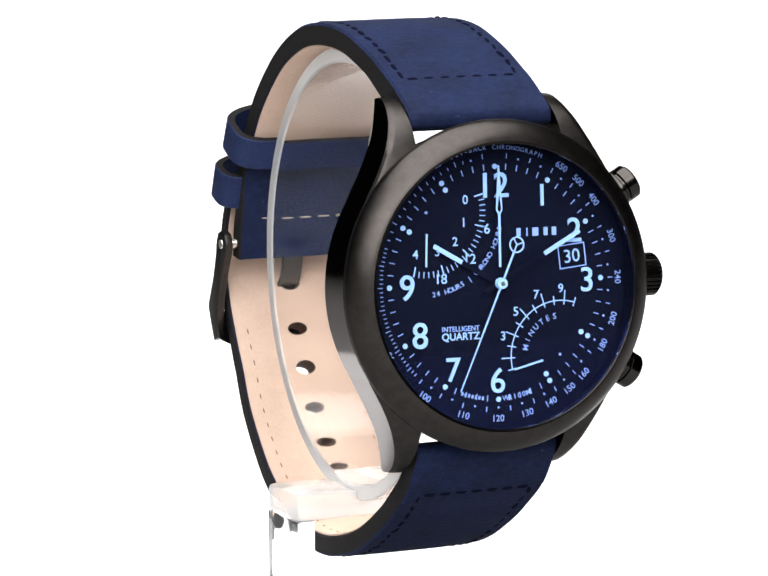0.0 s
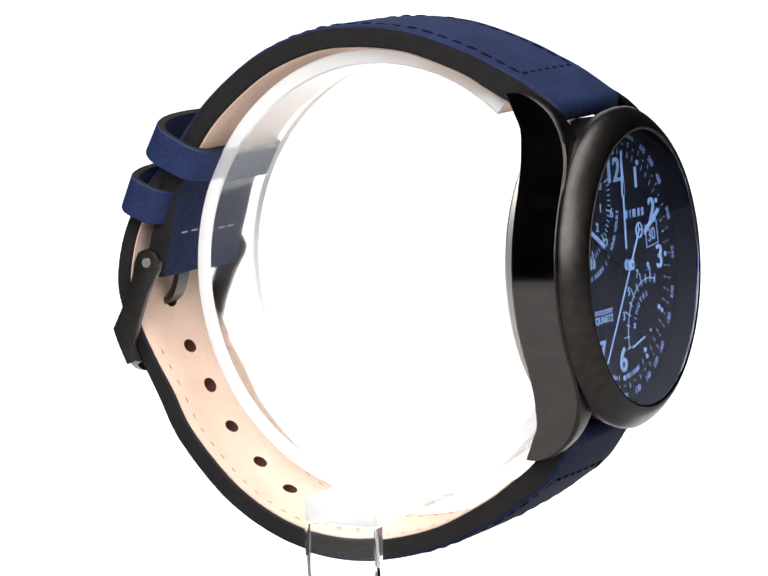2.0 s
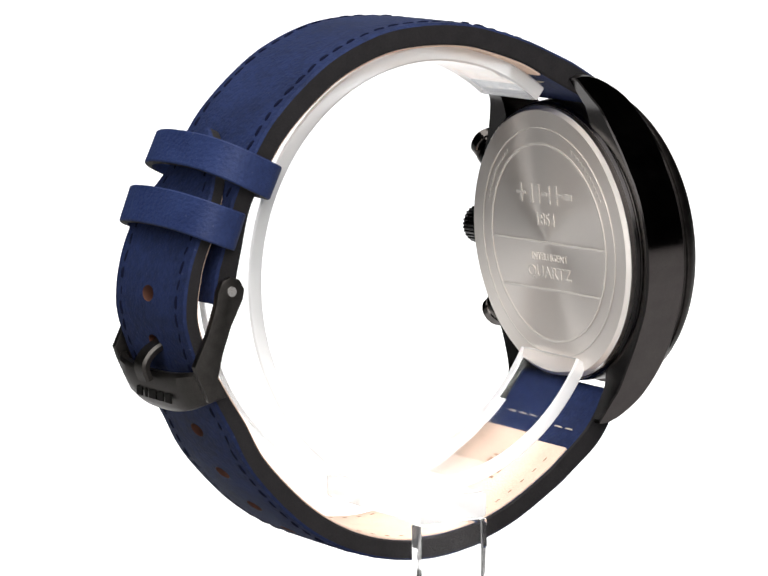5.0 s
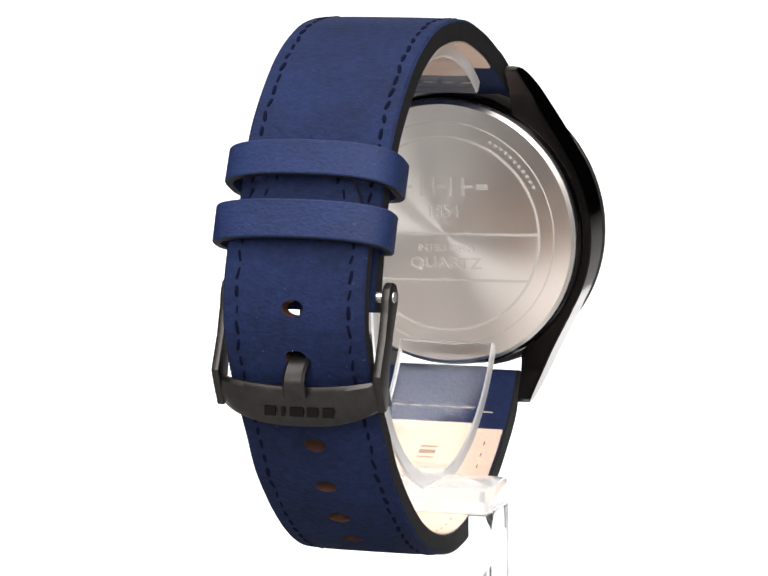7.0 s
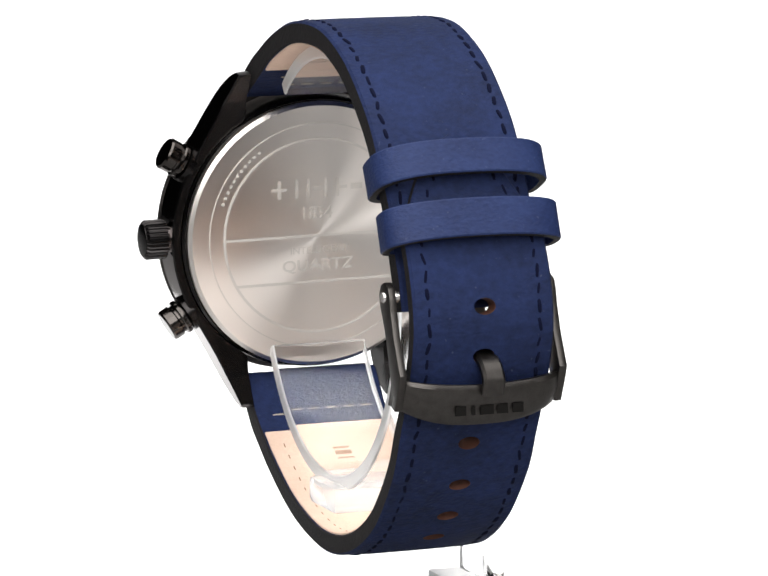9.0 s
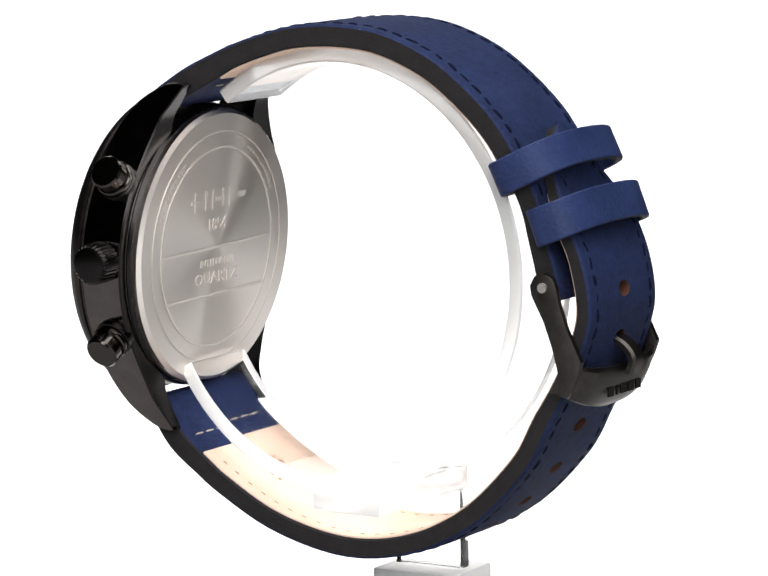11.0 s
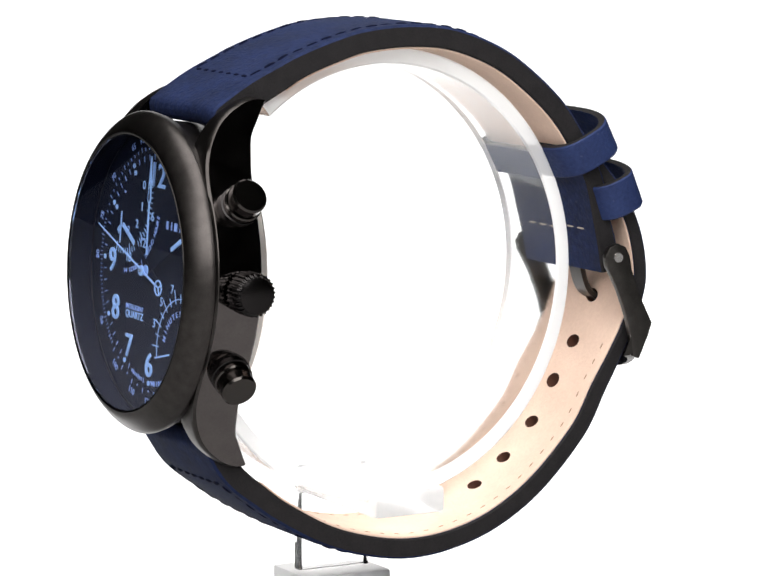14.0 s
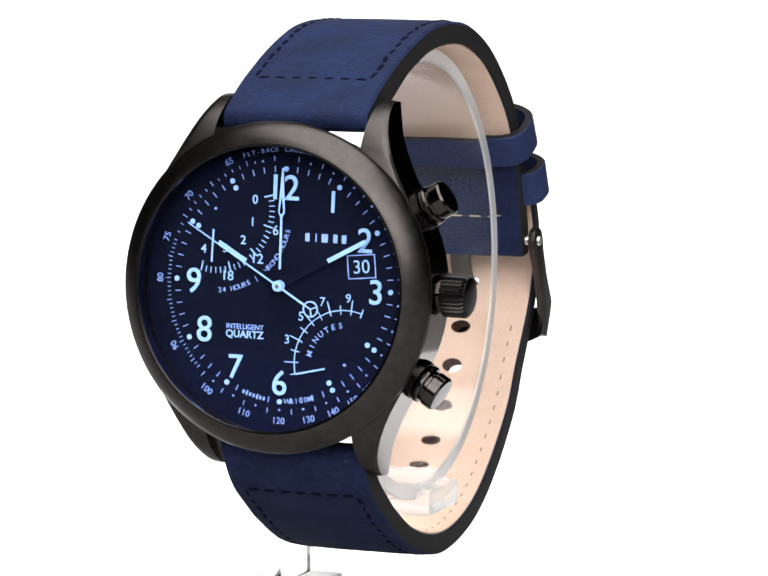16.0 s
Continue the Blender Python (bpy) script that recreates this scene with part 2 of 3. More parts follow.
# ---- watch ----
watch = thing("wrist_watch", "gunmetal chronograph watch with navy strap on a clear stand", "watch")
LEAN, ROLL = radians(3.75), radians(1.0)
out_ax = Vector((0, -math.cos(LEAN), math.sin(LEAN)))
right_ax = Vector((math.cos(ROLL), 0, -math.sin(ROLL)))
up_ax = out_ax.cross(right_ax).normalized()
right_ax = up_ax.cross(out_ax).normalized()
CASE = Matrix((right_ax, up_ax, out_ax)).transposed().to_4x4()
CASE.translation = Vector((0.5, -38.0, ZT - 96.6)) * MM
DIALC = CASE @ Matrix.Translation((0, 0, -0.9 * MM)) @ Matrix.Scale(0.987, 4)
CASE = CASE @ Matrix.Translation((-0.45 * MM, -0.3 * MM, 0))


def half_width(z):
    z = abs(z)
    circle = math.sqrt(max(0, 22.75 ** 2 - z * z))
    line = 13.0 + (26.0 - z) * 0.452
    line -= 0.45 * math.sin(math.pi * min(1.0, max(0.0, (z - 13.0) / 13.0)))
    return max(circle, line) if z > 8 else circle


def case_side(sign):
    """One flank of the case with its two lugs: a crescent carried along the case's height."""
    half = [(0, 0.25, 0, -6.8), (5, 0.25, 5, -6.8), (10, 0.25, 10, -6.8), (15.4, 0.1, 15, -7.0), (19.0, -0.8, 18.6, -7.5), (22.2, -2.6, 21, -8.0), (24.2, -4.7, 22.8, -9.0), (25.6, -7.0, 24.4, -9.9), (26.1, -8.8, 25.4, -10.5), (26.0, -9.9, 25.8, -10.7)]
    rows = [(-a, b, -c, d) for a, b, c, d in half[:0:-1]] + half
    u, pth = smooth_path([(r[0], r[1], r[2], r[3]) for r in rows], 0.7)
    rings = []
    for zf, df, zb, db in pth:
        wf, wb = half_width(zf), half_width(zb)
        inner = lambda z: max(11.15, math.sqrt(max(0.0, 21.45 ** 2 - z * z)))
        lerp = lambda f: (zf + (zb - zf) * f, df + (db - df) * f)
        L = abs(df - db) + abs(zf - zb) + 1e-6
        f1 = min(0.3, 0.5 / L)
        (z1, d1), (z2, d2) = lerp(f1), lerp(1 - f1 * 0.5)
        ring = [(inner(zf), zf, df), (max(inner(zf) + 0.2, wf - 1.0), zf, df), (max(inner(zf) + 0.4, wf - 0.3), zf * 0.5 + z1 * 0.5, df * 0.75 + d1 * 0.25), (half_width(z1), z1, d1), (half_width(z2), z2, d2), (wb - 0.25, zb, db), (inner(zb), zb, db)]
        rings.append([(sign * x, y, z) for x, y, z in ring])
    bm = ringloft(rings)
    bm.faces.ensure_lookup_table()
    # Back and inner faces get BLACKM: their missing reflected light is put in colour.
    for k, f in enumerate(bm.faces):
        f.material_index = 1 if k >= 7 * (len(rings) - 1) else (1, 1, 1, 0, 2, 2, 2)[k % 7]
    return bm


def knurled(r, h0, h1, teeth, depth, bevel=0.4):
    rings = []
    n = teeth * 4
    for h, k in ((h0, 1.0), (h1 - bevel, 1.0), (h1, (r - bevel) / r)):
        ring = []
        for i in range(n):
            rr = r - (depth if i % 4 in (0, 1) else 0)
            a = 2 * math.pi * i / n
            ring.append((rr * k * math.cos(a), rr * k * math.sin(a), h))
        rings.append(ring)
    return ringloft(rings)


def build_case():
    drum = turned([(18, -6.9), (20.9, -6.9), (21.4, -6.2), (21.8, -0.8), (22.6, -0.6), (22.7, 0.2), (21.5, 0.2), (21.5, -1.0), (18, -1.0)])
    for f in drum.faces:
        f.material_index = 1
    body = merged([case_side(1), case_side(-1), drum])
    case = part("case", body, [GUNP, GUN, BLACKM], watch, "polished gunmetal case with four curved lugs", CASE)
    part("bezel", turned([(22.4, 0.2), (22.9, 0.4), (22.92, 0.9), (22.65, 1.45), (22.1, 2.15), (21.45, 2.8), (20.85, 3.3), (20.4, 3.6), (20.05, 3.75), (19.8, 3.77), (19.64, 3.65), (19.6, 3.1), (20.9, 2.6), (20.9, 0.05), (21.6, 0.05)], 128), GUN, watch, "brushed gunmetal bezel", CASE)
    part("inner_ring", turned([(20.88, -0.95), (20.88, 2.5), (20.78, 2.5), (20.72, -0.6), (20.72, -0.95)], 128), DIAL, watch, "", CASE)
    dome = [(r, 3.68 + 0.25 * (1 - (r / 19.4) ** 2)) for r in np.linspace(19.56, 0, 16)]
    under = [(0, 3.25), (19.56, 3.25)]
    prof = dome + under
    gl = part("crystal", turned(prof, 96), CRYSTAL, watch, "domed clear crystal with blue coating", CASE)
    gl.visible_shadow = False
    part("crystal_seat", turned([(19.57, 3.5), (19.57, 3.74), (19.7, 3.83), (19.9, 3.83), (19.98, 3.7), (19.9, 3.5)], 128), BLACKM, watch, "thin glossy black ring round the crystal", CASE)
    # back of the case
    part("back_rim", turned([(17, -6.85), (21.2, -6.85), (21.3, -7.1), (21.0, -7.5), (17, -7.5)]), BLACKM, watch, "", CASE)
    cb = part("case_back", turned([(0, -6.6), (20.7, -6.6), (20.8, -8.35), (20.2, -8.88), (0, -8.95)], 128, False), STEEL, watch, "turned steel case back with engraved rings", CASE)
    zc = 8.97
    flip = pose(0, 0, 0, 0, 180, 0)
    for r, w in ((15.1, 0.2), (17.5, 0.09)):
        part("engraved_ring", turned([(r - w, zc - 0.05), (r + w, zc - 0.05), (r + w, zc + 0.02), (r - w, zc + 0.02)], 96), ETCH, cb, "", flip)
    for y, hw in ((0.0, 15.0), (-7.2, 13.2)):
        part("engraved_line", box(0, y, zc, 2 * hw, 0.42, 0.06), ETCH, cb, "", flip)
    # brand mark as plain strokes, and the unreadable line round the rim as short bars
    for x, w, h in ((-6.2, 2.4, 0.5), (-6.2, 0.55, 2.9), (-3.4, 0.55, 2.9), (-1.5, 0.55, 2.9), (-0.1, 1.5, 0.6), (1.3, 0.55, 2.9), (3.2, 0.55, 2.9), (4.0, 1.5, 0.5), (6.3, 1.9, 0.9)):
        part("brand_bar", box(x, 7.4, zc + 0.004 * (h < 1), w, h, 0.06), ETCH, cb, "etched plain brand mark", flip)
    for k in range(22):
        a = (290 + 3.4 * k) if k < 11 else (28 + 3.4 * (k - 11))
        part("writing_bar", arc_band(0, 0, 16.3, 0.5, a, a + 1.7, zc - 0.03, zc + 0.01, 4), ETCH, cb, "", flip)
    part("engraved_writing", lettering("1854", 1.9, 0, 3.6, zc, depth=0.06, weight=0.01), ETCH, cb, "", flip)
    part("engraved_writing", lettering("QUARTZ", 2.1, 0, -4.7, zc, depth=0.06, weight=0.015, width=11.6), ETCH, cb, "", flip)
    part("engraved_writing", lettering("INTELLIGENT", 1.1, 0.3, -2.2, zc, depth=0.06, width=9.5), ETCH, cb, "", flip)
    # crown and pushers on the three o'clock flank
    for ang in (30.5, -30.5):
        a = radians(ang)
        base = Matrix.Translation((20.5 * math.cos(a) * MM, 20.5 * math.sin(a) * MM, -4.1 * MM)) @ Matrix.Rotation(a, 4, "Z") @ Matrix.Rotation(radians(90), 4, "Y")
        p = part("pusher", turned([(0, -1.5), (2.0, -1.5), (2.0, 3.2), (2.75, 3.2), (2.8, 3.4), (2.8, 3.8), (2.6, 4.0), (2.3, 4.0), (2.3, 4.4), (2.55, 4.6), (2.55, 6.0), (2.3, 6.3), (0, 6.35)], 40, False), GLOSS, watch, "glossy black push button", CASE @ base)
        part("collar", turned([(2.0, 1.6), (2.9, 1.6), (2.9, 2.8), (2.6, 3.0), (2.0, 3.0)], 40), BLACKM, p)
    base = Matrix.Translation((21.7 * MM, 0.2 * MM, -4.1 * MM)) @ Matrix.Rotation(radians(90), 4, "Y")
    cr = part("crown", knurled(3.05, 1.6, 5.0, 28, 0.22), BLACKM, watch, "knurled black crown", CASE @ base)
    part("crown_tube", turned([(0, -1), (2.2, -1), (2.2, 1.7), (0, 1.7)], 32, False), GUNP, cr)
    part("crown_cap", turned([(0, 4.9), (2.5, 4.9), (2.5, 5.1), (1.8, 5.3), (0, 5.35)], 32, False), BLACKM, cr)


def dot(x, y, r, z0=0.02, z1=0.14, n=20):
    return moved(slab([(r * math.cos(2 * math.pi * k / n), r * math.sin(2 * math.pi * k / n)) for k in range(n)], z0, z1), Matrix.Translation((x * MM, y * MM, 0)))


def polar(r, deg):
    return r * math.sin(radians(deg)), r * math.cos(radians(deg))


def bar(r0, r1, deg, w, cx=0.0, cy=0.0, z0=0.02, z1=0.08):
    """A thin raised stroke lying along a radius."""
    b = slab([(-w / 2, r0), (w / 2, r0), (w / 2, r1), (-w / 2, r1)], z0, z1)
    return moved(b, Matrix.Translation((cx * MM, cy * MM, 0)) @ Matrix.Rotation(-radians(deg), 4, "Z"))


def arc_band(cx, cy, r, w, a0, a1, z0=0.02, z1=0.07, n=40):
    o = [polar(r + w / 2, a) for a in np.linspace(a0, a1, n)] + [polar(r - w / 2, a) for a in np.linspace(a1, a0, n)]
    return moved(slab(o, z0, z1), Matrix.Translation((cx * MM, cy * MM, 0)))


def arc_writing(text, r, a0, a1, h, cx=0.0, cy=0.0, inward=False):
    """Letters spread along an arc, joined as one mesh."""
    out = bmesh.new()
    for ch, a in zip(text, np.linspace(a0, a1, len(text))):
        if ch == " ":
            continue
        x, y = polar(r, a)
        hh = h
        me = lettering(ch, hh, cx + x, cy + y, 0.05, (180 - a) if inward else -a, 0.004, 0.05, cap=True)
        out.from_mesh(me)
        bpy.data.meshes.remove(me)
    return out


def build_dial():
    d = part("dial", turned([(0, -0.8), (20.95, -0.8), (20.95, 0.0), (0, 0.0)], 96, False), DIAL, watch, "navy-black dial with pale blue numerals", DIALC)
    for txt, ang, h in (("12", 0.4, 3.5), ("1", 31, 3.0), ("2", 60.3, 3.4), ("3", 90.5, 3.45), ("6", 180.3, 3.5), ("7", 210, 3.35), ("8", 240, 3.65), ("9", 269.5, 3.55)):
        x, y = polar(14.0 if 20 < ang < 100 else 13.65, ang)
        part("numeral", lettering(txt, h, x, y, 0.09, 0, 0.006, 0.14), LUME, d, smooth=False)
    for ang, rs in ((0, (16.2,)), (30, (16.2,)), (60, (16.1,)), (90, (16.2,)), (120, (15.0, 16.2)), (150.5, (15.1, 16.2)), (180, (16.3,)), (210, (16.3,)), (240, (16.3,)), (270, (16.3,)), (300, (15.2, 16.3)), (330, (15.2, 16.3))):
        for r in rs:
            part("hour_dot", dot(*polar(r, ang), 0.37), LUME, d, smooth=False)
    ticks = []
    for k in range(60):
        if k % 5:
            ticks.append(bar(15.75, 16.6, 6 * k, 0.13))
    part("minute_ticks", merged(ticks), PRINT, d, smooth=False)
    ticks = []
    for k in range(180):
        a = 2 * k
        if 225 < a < 345:
            if k % 2 == 0 or a < 290:
                ticks.append(bar(17.3, 17.75 + (0.3 if k % 5 == 0 else 0), a, 0.11))
        elif k % 6 == 3:
            ticks.append(bar(17.35, 18.05, a, 0.13))
        elif k % 6 == 0 and k:
            ticks.append(dot(*polar(17.45, a), 0.16, z1=0.07, n=8))
    part("scale_ticks", merged(ticks), PRINT, d, smooth=False)
    for n, inward in (("65", 0), ("70", 0), ("75", 0), ("80", 0), ("90", 0), ("100", 0), ("110", 0), ("120", 0), ("130", 0), ("140", 0), ("150", 0), ("160", 0), ("180", 0), ("200", 0), ("240", 0), ("300", 0), ("400", 0), ("500", 0), ("650", 0)):
        a = 3600 / int(n) * 6
        x, y = polar(18.95, a)
        turn = -a + (180 if 95 < a < 235 else 0)
        part("scale_number", lettering(n, 0.92, x, y, 0.05, turn, 0.002, 0.05), PRINT, d, smooth=False)
    part("ring_writing", arc_writing("FLY-BACK CHRONOGRAPH", 18.9, -20, 22, 0.62), PRINT, d, smooth=False)
    for x, w in ((3.5, 1.0), (4.8, 0.3), (6.1, 1.5), (7.7, 1.0), (9.0, 1.1)):
        part("brand_bar", box(x, 6.9, 0.06, w * 0.62, 1.15, 0.08), PRINT, d, "plain pale brand mark", smooth=False)
    part("dial_writing", lettering("INTELLIGENT", 0.72, -5.6, -6.15, 0.05, 0, 0.01, 0.05, 5.7), PRINT, d, smooth=False)
    part("dial_writing", lettering("QUARTZ", 1.25, -5.6, -7.3, 0.05, 0, 0.02, 0.05, 5.8), LUME, d, smooth=False)
    for k in range(7):
        part("brand_bar", arc_band(0, 0, 16.2, 0.5, 188 + 1.9 * k, 189.1 + 1.9 * k, n=4), PRINT, d, "plain pale brand mark", smooth=False)
    part("dial_writing", arc_writing("WR100M", 16.2, 176, 163.5, 0.72, inward=True), PRINT, d, smooth=False)
    # date window
    fr = []
    for w, h, x, y in ((4.2, 0.14, 0, 1.6), (4.2, 0.14, 0, -1.6), (0.14, 3.2, -2.03, 0), (0.14, 3.2, 2.03, 0)):
        fr.append(box(x, y, 0.07, w, h, 0.1))
    win = part("date_window", moved(merged(fr), pose(11.75 * MM, 3.3 * MM, 0, 0, 0, 6)), PRINT, d, "date window with thin pale frame", smooth=False)
    part("date_number", lettering("30", 1.85, 11.75, 3.3, 0.05, 6, 0.0, 0.05), LUME, d, smooth=False)
    # hours counter, upper quarter
    px, py, R = -10.6, 10.15, 8.2
    g = []
    for k in range(25):
        a = 75 + (193 - 75) * k / 24
        big = k % 6 == 0
        g.append(bar(R - (0.55 if big else 0), R + 0.85, a, 0.2 if big else 0.14, px, py))
    part("counter_ticks", merged(g), LUME, d, smooth=False)
    for txt, x, y in (("0", -4.6, 11.75), ("1", -4.9, 8.6), ("2", -6.25, 6.0), ("3", -9.0, 4.7), ("4", -12.3, 4.45)):
        part("counter_number", lettering(txt, 1.25, x, y, 0.05, 0, 0.006, 0.05), LUME, d, smooth=False)
    for txt, x, y in (("6", -1.35, 7.6), ("12", -3.9, 3.5), ("18", -8.35, 0.9)):
        part("counter_number", lettering(txt, 1.4, x, y, 0.05, 0, 0.008, 0.05), LUME, d, smooth=False)
    part("counter_writing", arc_writing("24 HOURS | CHRONO HOURS", 11.4, 175, 103, 0.7, px, py, True), PRINT, d, smooth=False)
    part("counter_pin", dot(px, py, 0.2), PRINT, d, smooth=False)
    # minutes counter, lower quarter
    px, py, R = 9.65, -10.5, 7.6
    g = [arc_band(px, py, R, 0.16, 257, 378)]
    for k in range(11):
        a = 257 + (378 - 257) * k / 10
        g.append(bar(R - 0.6, R + (1.5 if k % 2 else 0.7), a, 0.16, px, py))
    part("counter_ticks", merged(g), LUME, d, smooth=False)
    for txt, k in (("3", 3), ("5", 5), ("7", 7), ("9", 9)):
        a = 257 + (378 - 257) * (k - 0.35) / 10
        x, y = polar(R + 1.7, a)
        part("counter_number", lettering(txt, 1.25, px + x, py + y, 0.05, 0, 0.006, 0.05), LUME, d, smooth=False)
    part("counter_writing", arc_writing("MINUTES", 5.5, 283, 352, 0.8, px, py), PRINT, d, smooth=False)
    part("counter_pin", dot(px, py, 0.2), PRINT, d, smooth=False)

    # pointers
    def pointer(name, strokes, h, deg, material, label, cx=0.0, cy=0.0):
        return part(name, merged(strokes), material, watch, label, DIALC @ Matrix.Translation((cx * MM, cy * MM, h * MM)) @ Matrix.Rotation(-radians(deg), 4, "Z"), smooth=False)
    hp = pointer("hour_pointer", [bar(-2.2, 6.5, 0, 0.75, z0=0, z1=0.12)], 0.5, 299.5, DIAL, "dark hour pointer with pale tip")
    part("lume_tip", bar(6.3, 11.2, 0, 0.62, z0=0.0, z1=0.15), LUME, hp, smooth=False)
    mp = pointer("minute_pointer", [bar(-2.6, 8.2, 0, 0.75, z0=0, z1=0.12)], 0.85, 61.5, DIAL, "dark minute pointer with pale tip")
    part("lume_tip", bar(8.0, 14.3, 0, 0.62, z0=0.0, z1=0.15), LUME, mp, smooth=False)
    tri = slab([(-0.1, 16.4), (-0.5, 10.2), (-0.16, 9.6), (-0.16, 2.3), (0.16, 2.3), (0.16, 9.6), (0.5, 10.2), (0.1, 16.4)], 0, 0.12)
    gp = pointer("fourth_pointer", [tri, dot(0, 0, 0.8, 0, 0.12)], 1.2, 0, LUME, "pale lance-shaped pointer at twelve")
    part("lance_window", slab([(-0.28, 10.3), (0, 12.4), (0.28, 10.3), (0, 9.9)], 0.13, 0.16), BLACKM, gp, smooth=False)
    pointer("counter_pointer", [bar(2.9, 7.5, 0, 0.26, z0=0, z1=0.1)], 0.35, 182, LUME, "", -10.6, 10.15)
    pointer("counter_pointer", [bar(2.9, 7.4, 0, 0.26, z0=0, z1=0.1)], 0.35, 256.5, LUME, "", 9.65, -10.5)
    ring = [arc_band(0, -5.8, 1.05, 0.2, 0, 359.9, 0, 0.12)]
    for a in (0, 130, 230):
        ring.append(moved(bar(0, 1.0, a, 0.18, z0=0, z1=0.12), Matrix.Translation((0, -5.8 * MM, 0))))
    sp = pointer("seconds_pointer", [slab([(-0.14, -4.8), (0.14, -4.8), (0.07, 16.2), (-0.07, 16.2)], 0, 0.12), dot(0, 0, 0.75, 0, 0.3)] + ring, 1.75, 204, LUME, "thin pale seconds pointer with ringed counterweight")
    part("centre_cap", dot(0, 0, 0.3, 0.3, 0.45), SILVER, sp)
    return sp


build_case()
seconds_pointer = build_dial()

# ---- strap ----
HUB = np.array([-2.0, -100.0])


def strap_rings(rows, widths, drift, step=0.6):
    """rows: y, z, thickness; half width and sideways drift run evenly along the length. Columns of p: y, z, thickness, half width, x."""
    u, p = smooth_path(rows, step)
    q = u / u[-1]
    p = np.column_stack([p, np.interp(q, np.linspace(0, 1, len(widths)), widths), np.interp(q, np.linspace(0, 1, len(drift)), drift)])
    tg = np.gradient(p[:, :2], axis=0)
    tg /= np.linalg.norm(tg, axis=1)[:, None]
    nm = np.stack([-tg[:, 1], tg[:, 0]], 1)
    flip = np.sign(((p[:, :2] - HUB) * nm).sum(1))
    nm *= np.where(flip == 0, 1, flip)[:, None]
    p[:, 2] *= np.sqrt(np.clip(1 - (1 - np.clip(u / 1.5, 0, 1)) ** 2, 0.04, 1))
    p[:, 1] -= 0.3 * (p[:, 1] < -118) * np.clip((-118 - p[:, 1]) / 6, 0, 1)
    return u, p, tg, nm


def skin(rings, gaps, slots, mats, end_mat=0, wall_mat=2):
    """Skin over rings, leaving out the two centre strips `slots` where gaps says so and walling the opening."""
    bm = bmesh.new()
    vs = [[bm.verts.new((p[0] * MM, p[1] * MM, p[2] * MM)) for p in r] for r in rings]
    n = len(vs[0])
    a, b = slots

    def face(q, k):
        q = list(dict.fromkeys(q))
        bm.faces.new(q).material_index = k
    for i in range(len(vs) - 1):
        p, q = vs[i], vs[i + 1]
        for j in range(n):
            if gaps[i] and j in slots:
                continue
            face((p[j], p[(j + 1) % n], q[(j + 1) % n], q[j]), mats[j])
        if gaps[i]:
            face((p[a + 1], p[b], q[b], q[a + 1]), wall_mat)
            face((p[b + 1], p[a], q[a], q[b + 1]), wall_mat)
            if not gaps[i - 1]:
                face((p[a], p[a + 1], p[b], p[b + 1]), wall_mat)
            if not gaps[i + 1]:
                face((q[a], q[a + 1], q[b], q[b + 1]), wall_mat)
    face(vs[0][::-1], end_mat)
    face(vs[-1], end_mat)
    bmesh.ops.recalc_face_normals(bm, faces=bm.faces)
    return bm


HOLE_L, HOLE_W = 1.1, 1.6


def hole_half(s, holes):
    """Half width of the opening at length s, and whether s lies inside one."""
    for h in holes:
        q = (s - h) / HOLE_L
        if abs(q) <= 1.001:
            return max(0.06, HOLE_W * math.sqrt(max(0, 1 - q * q)))
    return 0.06


def samples(u, holes, lo, hi):
    base = [s for s in u if lo <= s <= hi and all(abs(s - h) > HOLE_L + 0.15 for h in holes)]
    extra = [h + HOLE_L * q for h in holes if lo < h < hi for q in (-1, -0.97, -0.87, -0.7, -0.5, -0.25, 0, 0.25, 0.5, 0.7, 0.87, 0.97, 1)]
    out = sorted(base + extra)
    gaps = [any(h - HOLE_L - 1e-6 <= s < h + HOLE_L - 1e-6 for h in holes) for s in out]
    return out, gaps


def at_length(u, a, s):
    return np.array([np.interp(s, u, a[:, k]) for k in range(a.shape[1])])


def strap_bm(u, p, nm, dome=0.35, holes=()):
    rings = []
    ss, gaps = samples(u, holes, 0, u[-1])
    for s in ss:
        y, z, t, w, xo = at_length(u, p, s)
        n = at_length(u, nm, s)
        h, c = t / 2, hole_half(s, holes)
        right = [(w - 0.25, -h), (w, -h + 0.25), (w, 0.0), (w - 0.05, h - 0.35), (w - 0.4, h), (w * 0.8, h + dome * 0.45), (w * 0.55, h + dome * 0.9), (c, h + dome)]
        prof = [(-c, -h), (c, -h)] + right + [(-a, b) for a, b in right[::-1]]
        prof = prof[-1:] + prof[:-1]
        rings.append([(xo + a, y + n[0] * b, ZT + z + n[1] * b) for a, b in prof])
    mats = [1 if j in (3, 4, 5, 15, 16, 17) else 0 for j in range(18)]
    return skin(rings, gaps, (1, 10), mats)


def along(u, p, nm, tg, s, x, h):
    """A frame on the strap at length s, x across, h over its middle."""
    g = lambda a: np.array([np.interp(s, u, a[:, k]) for k in range(a.shape[1])])
    pp, n, t = g(p), g(nm), g(tg)
    m = Matrix(((1, 0, 0), (0, t[0], t[1]), (0, n[0], n[1]))).transposed().to_4x4()
    m.translation = Vector(((pp[4] + x) * MM, (pp[0] + n[0] * h) * MM, (ZT + pp[1] + n[1] * h) * MM))
    return m, pp


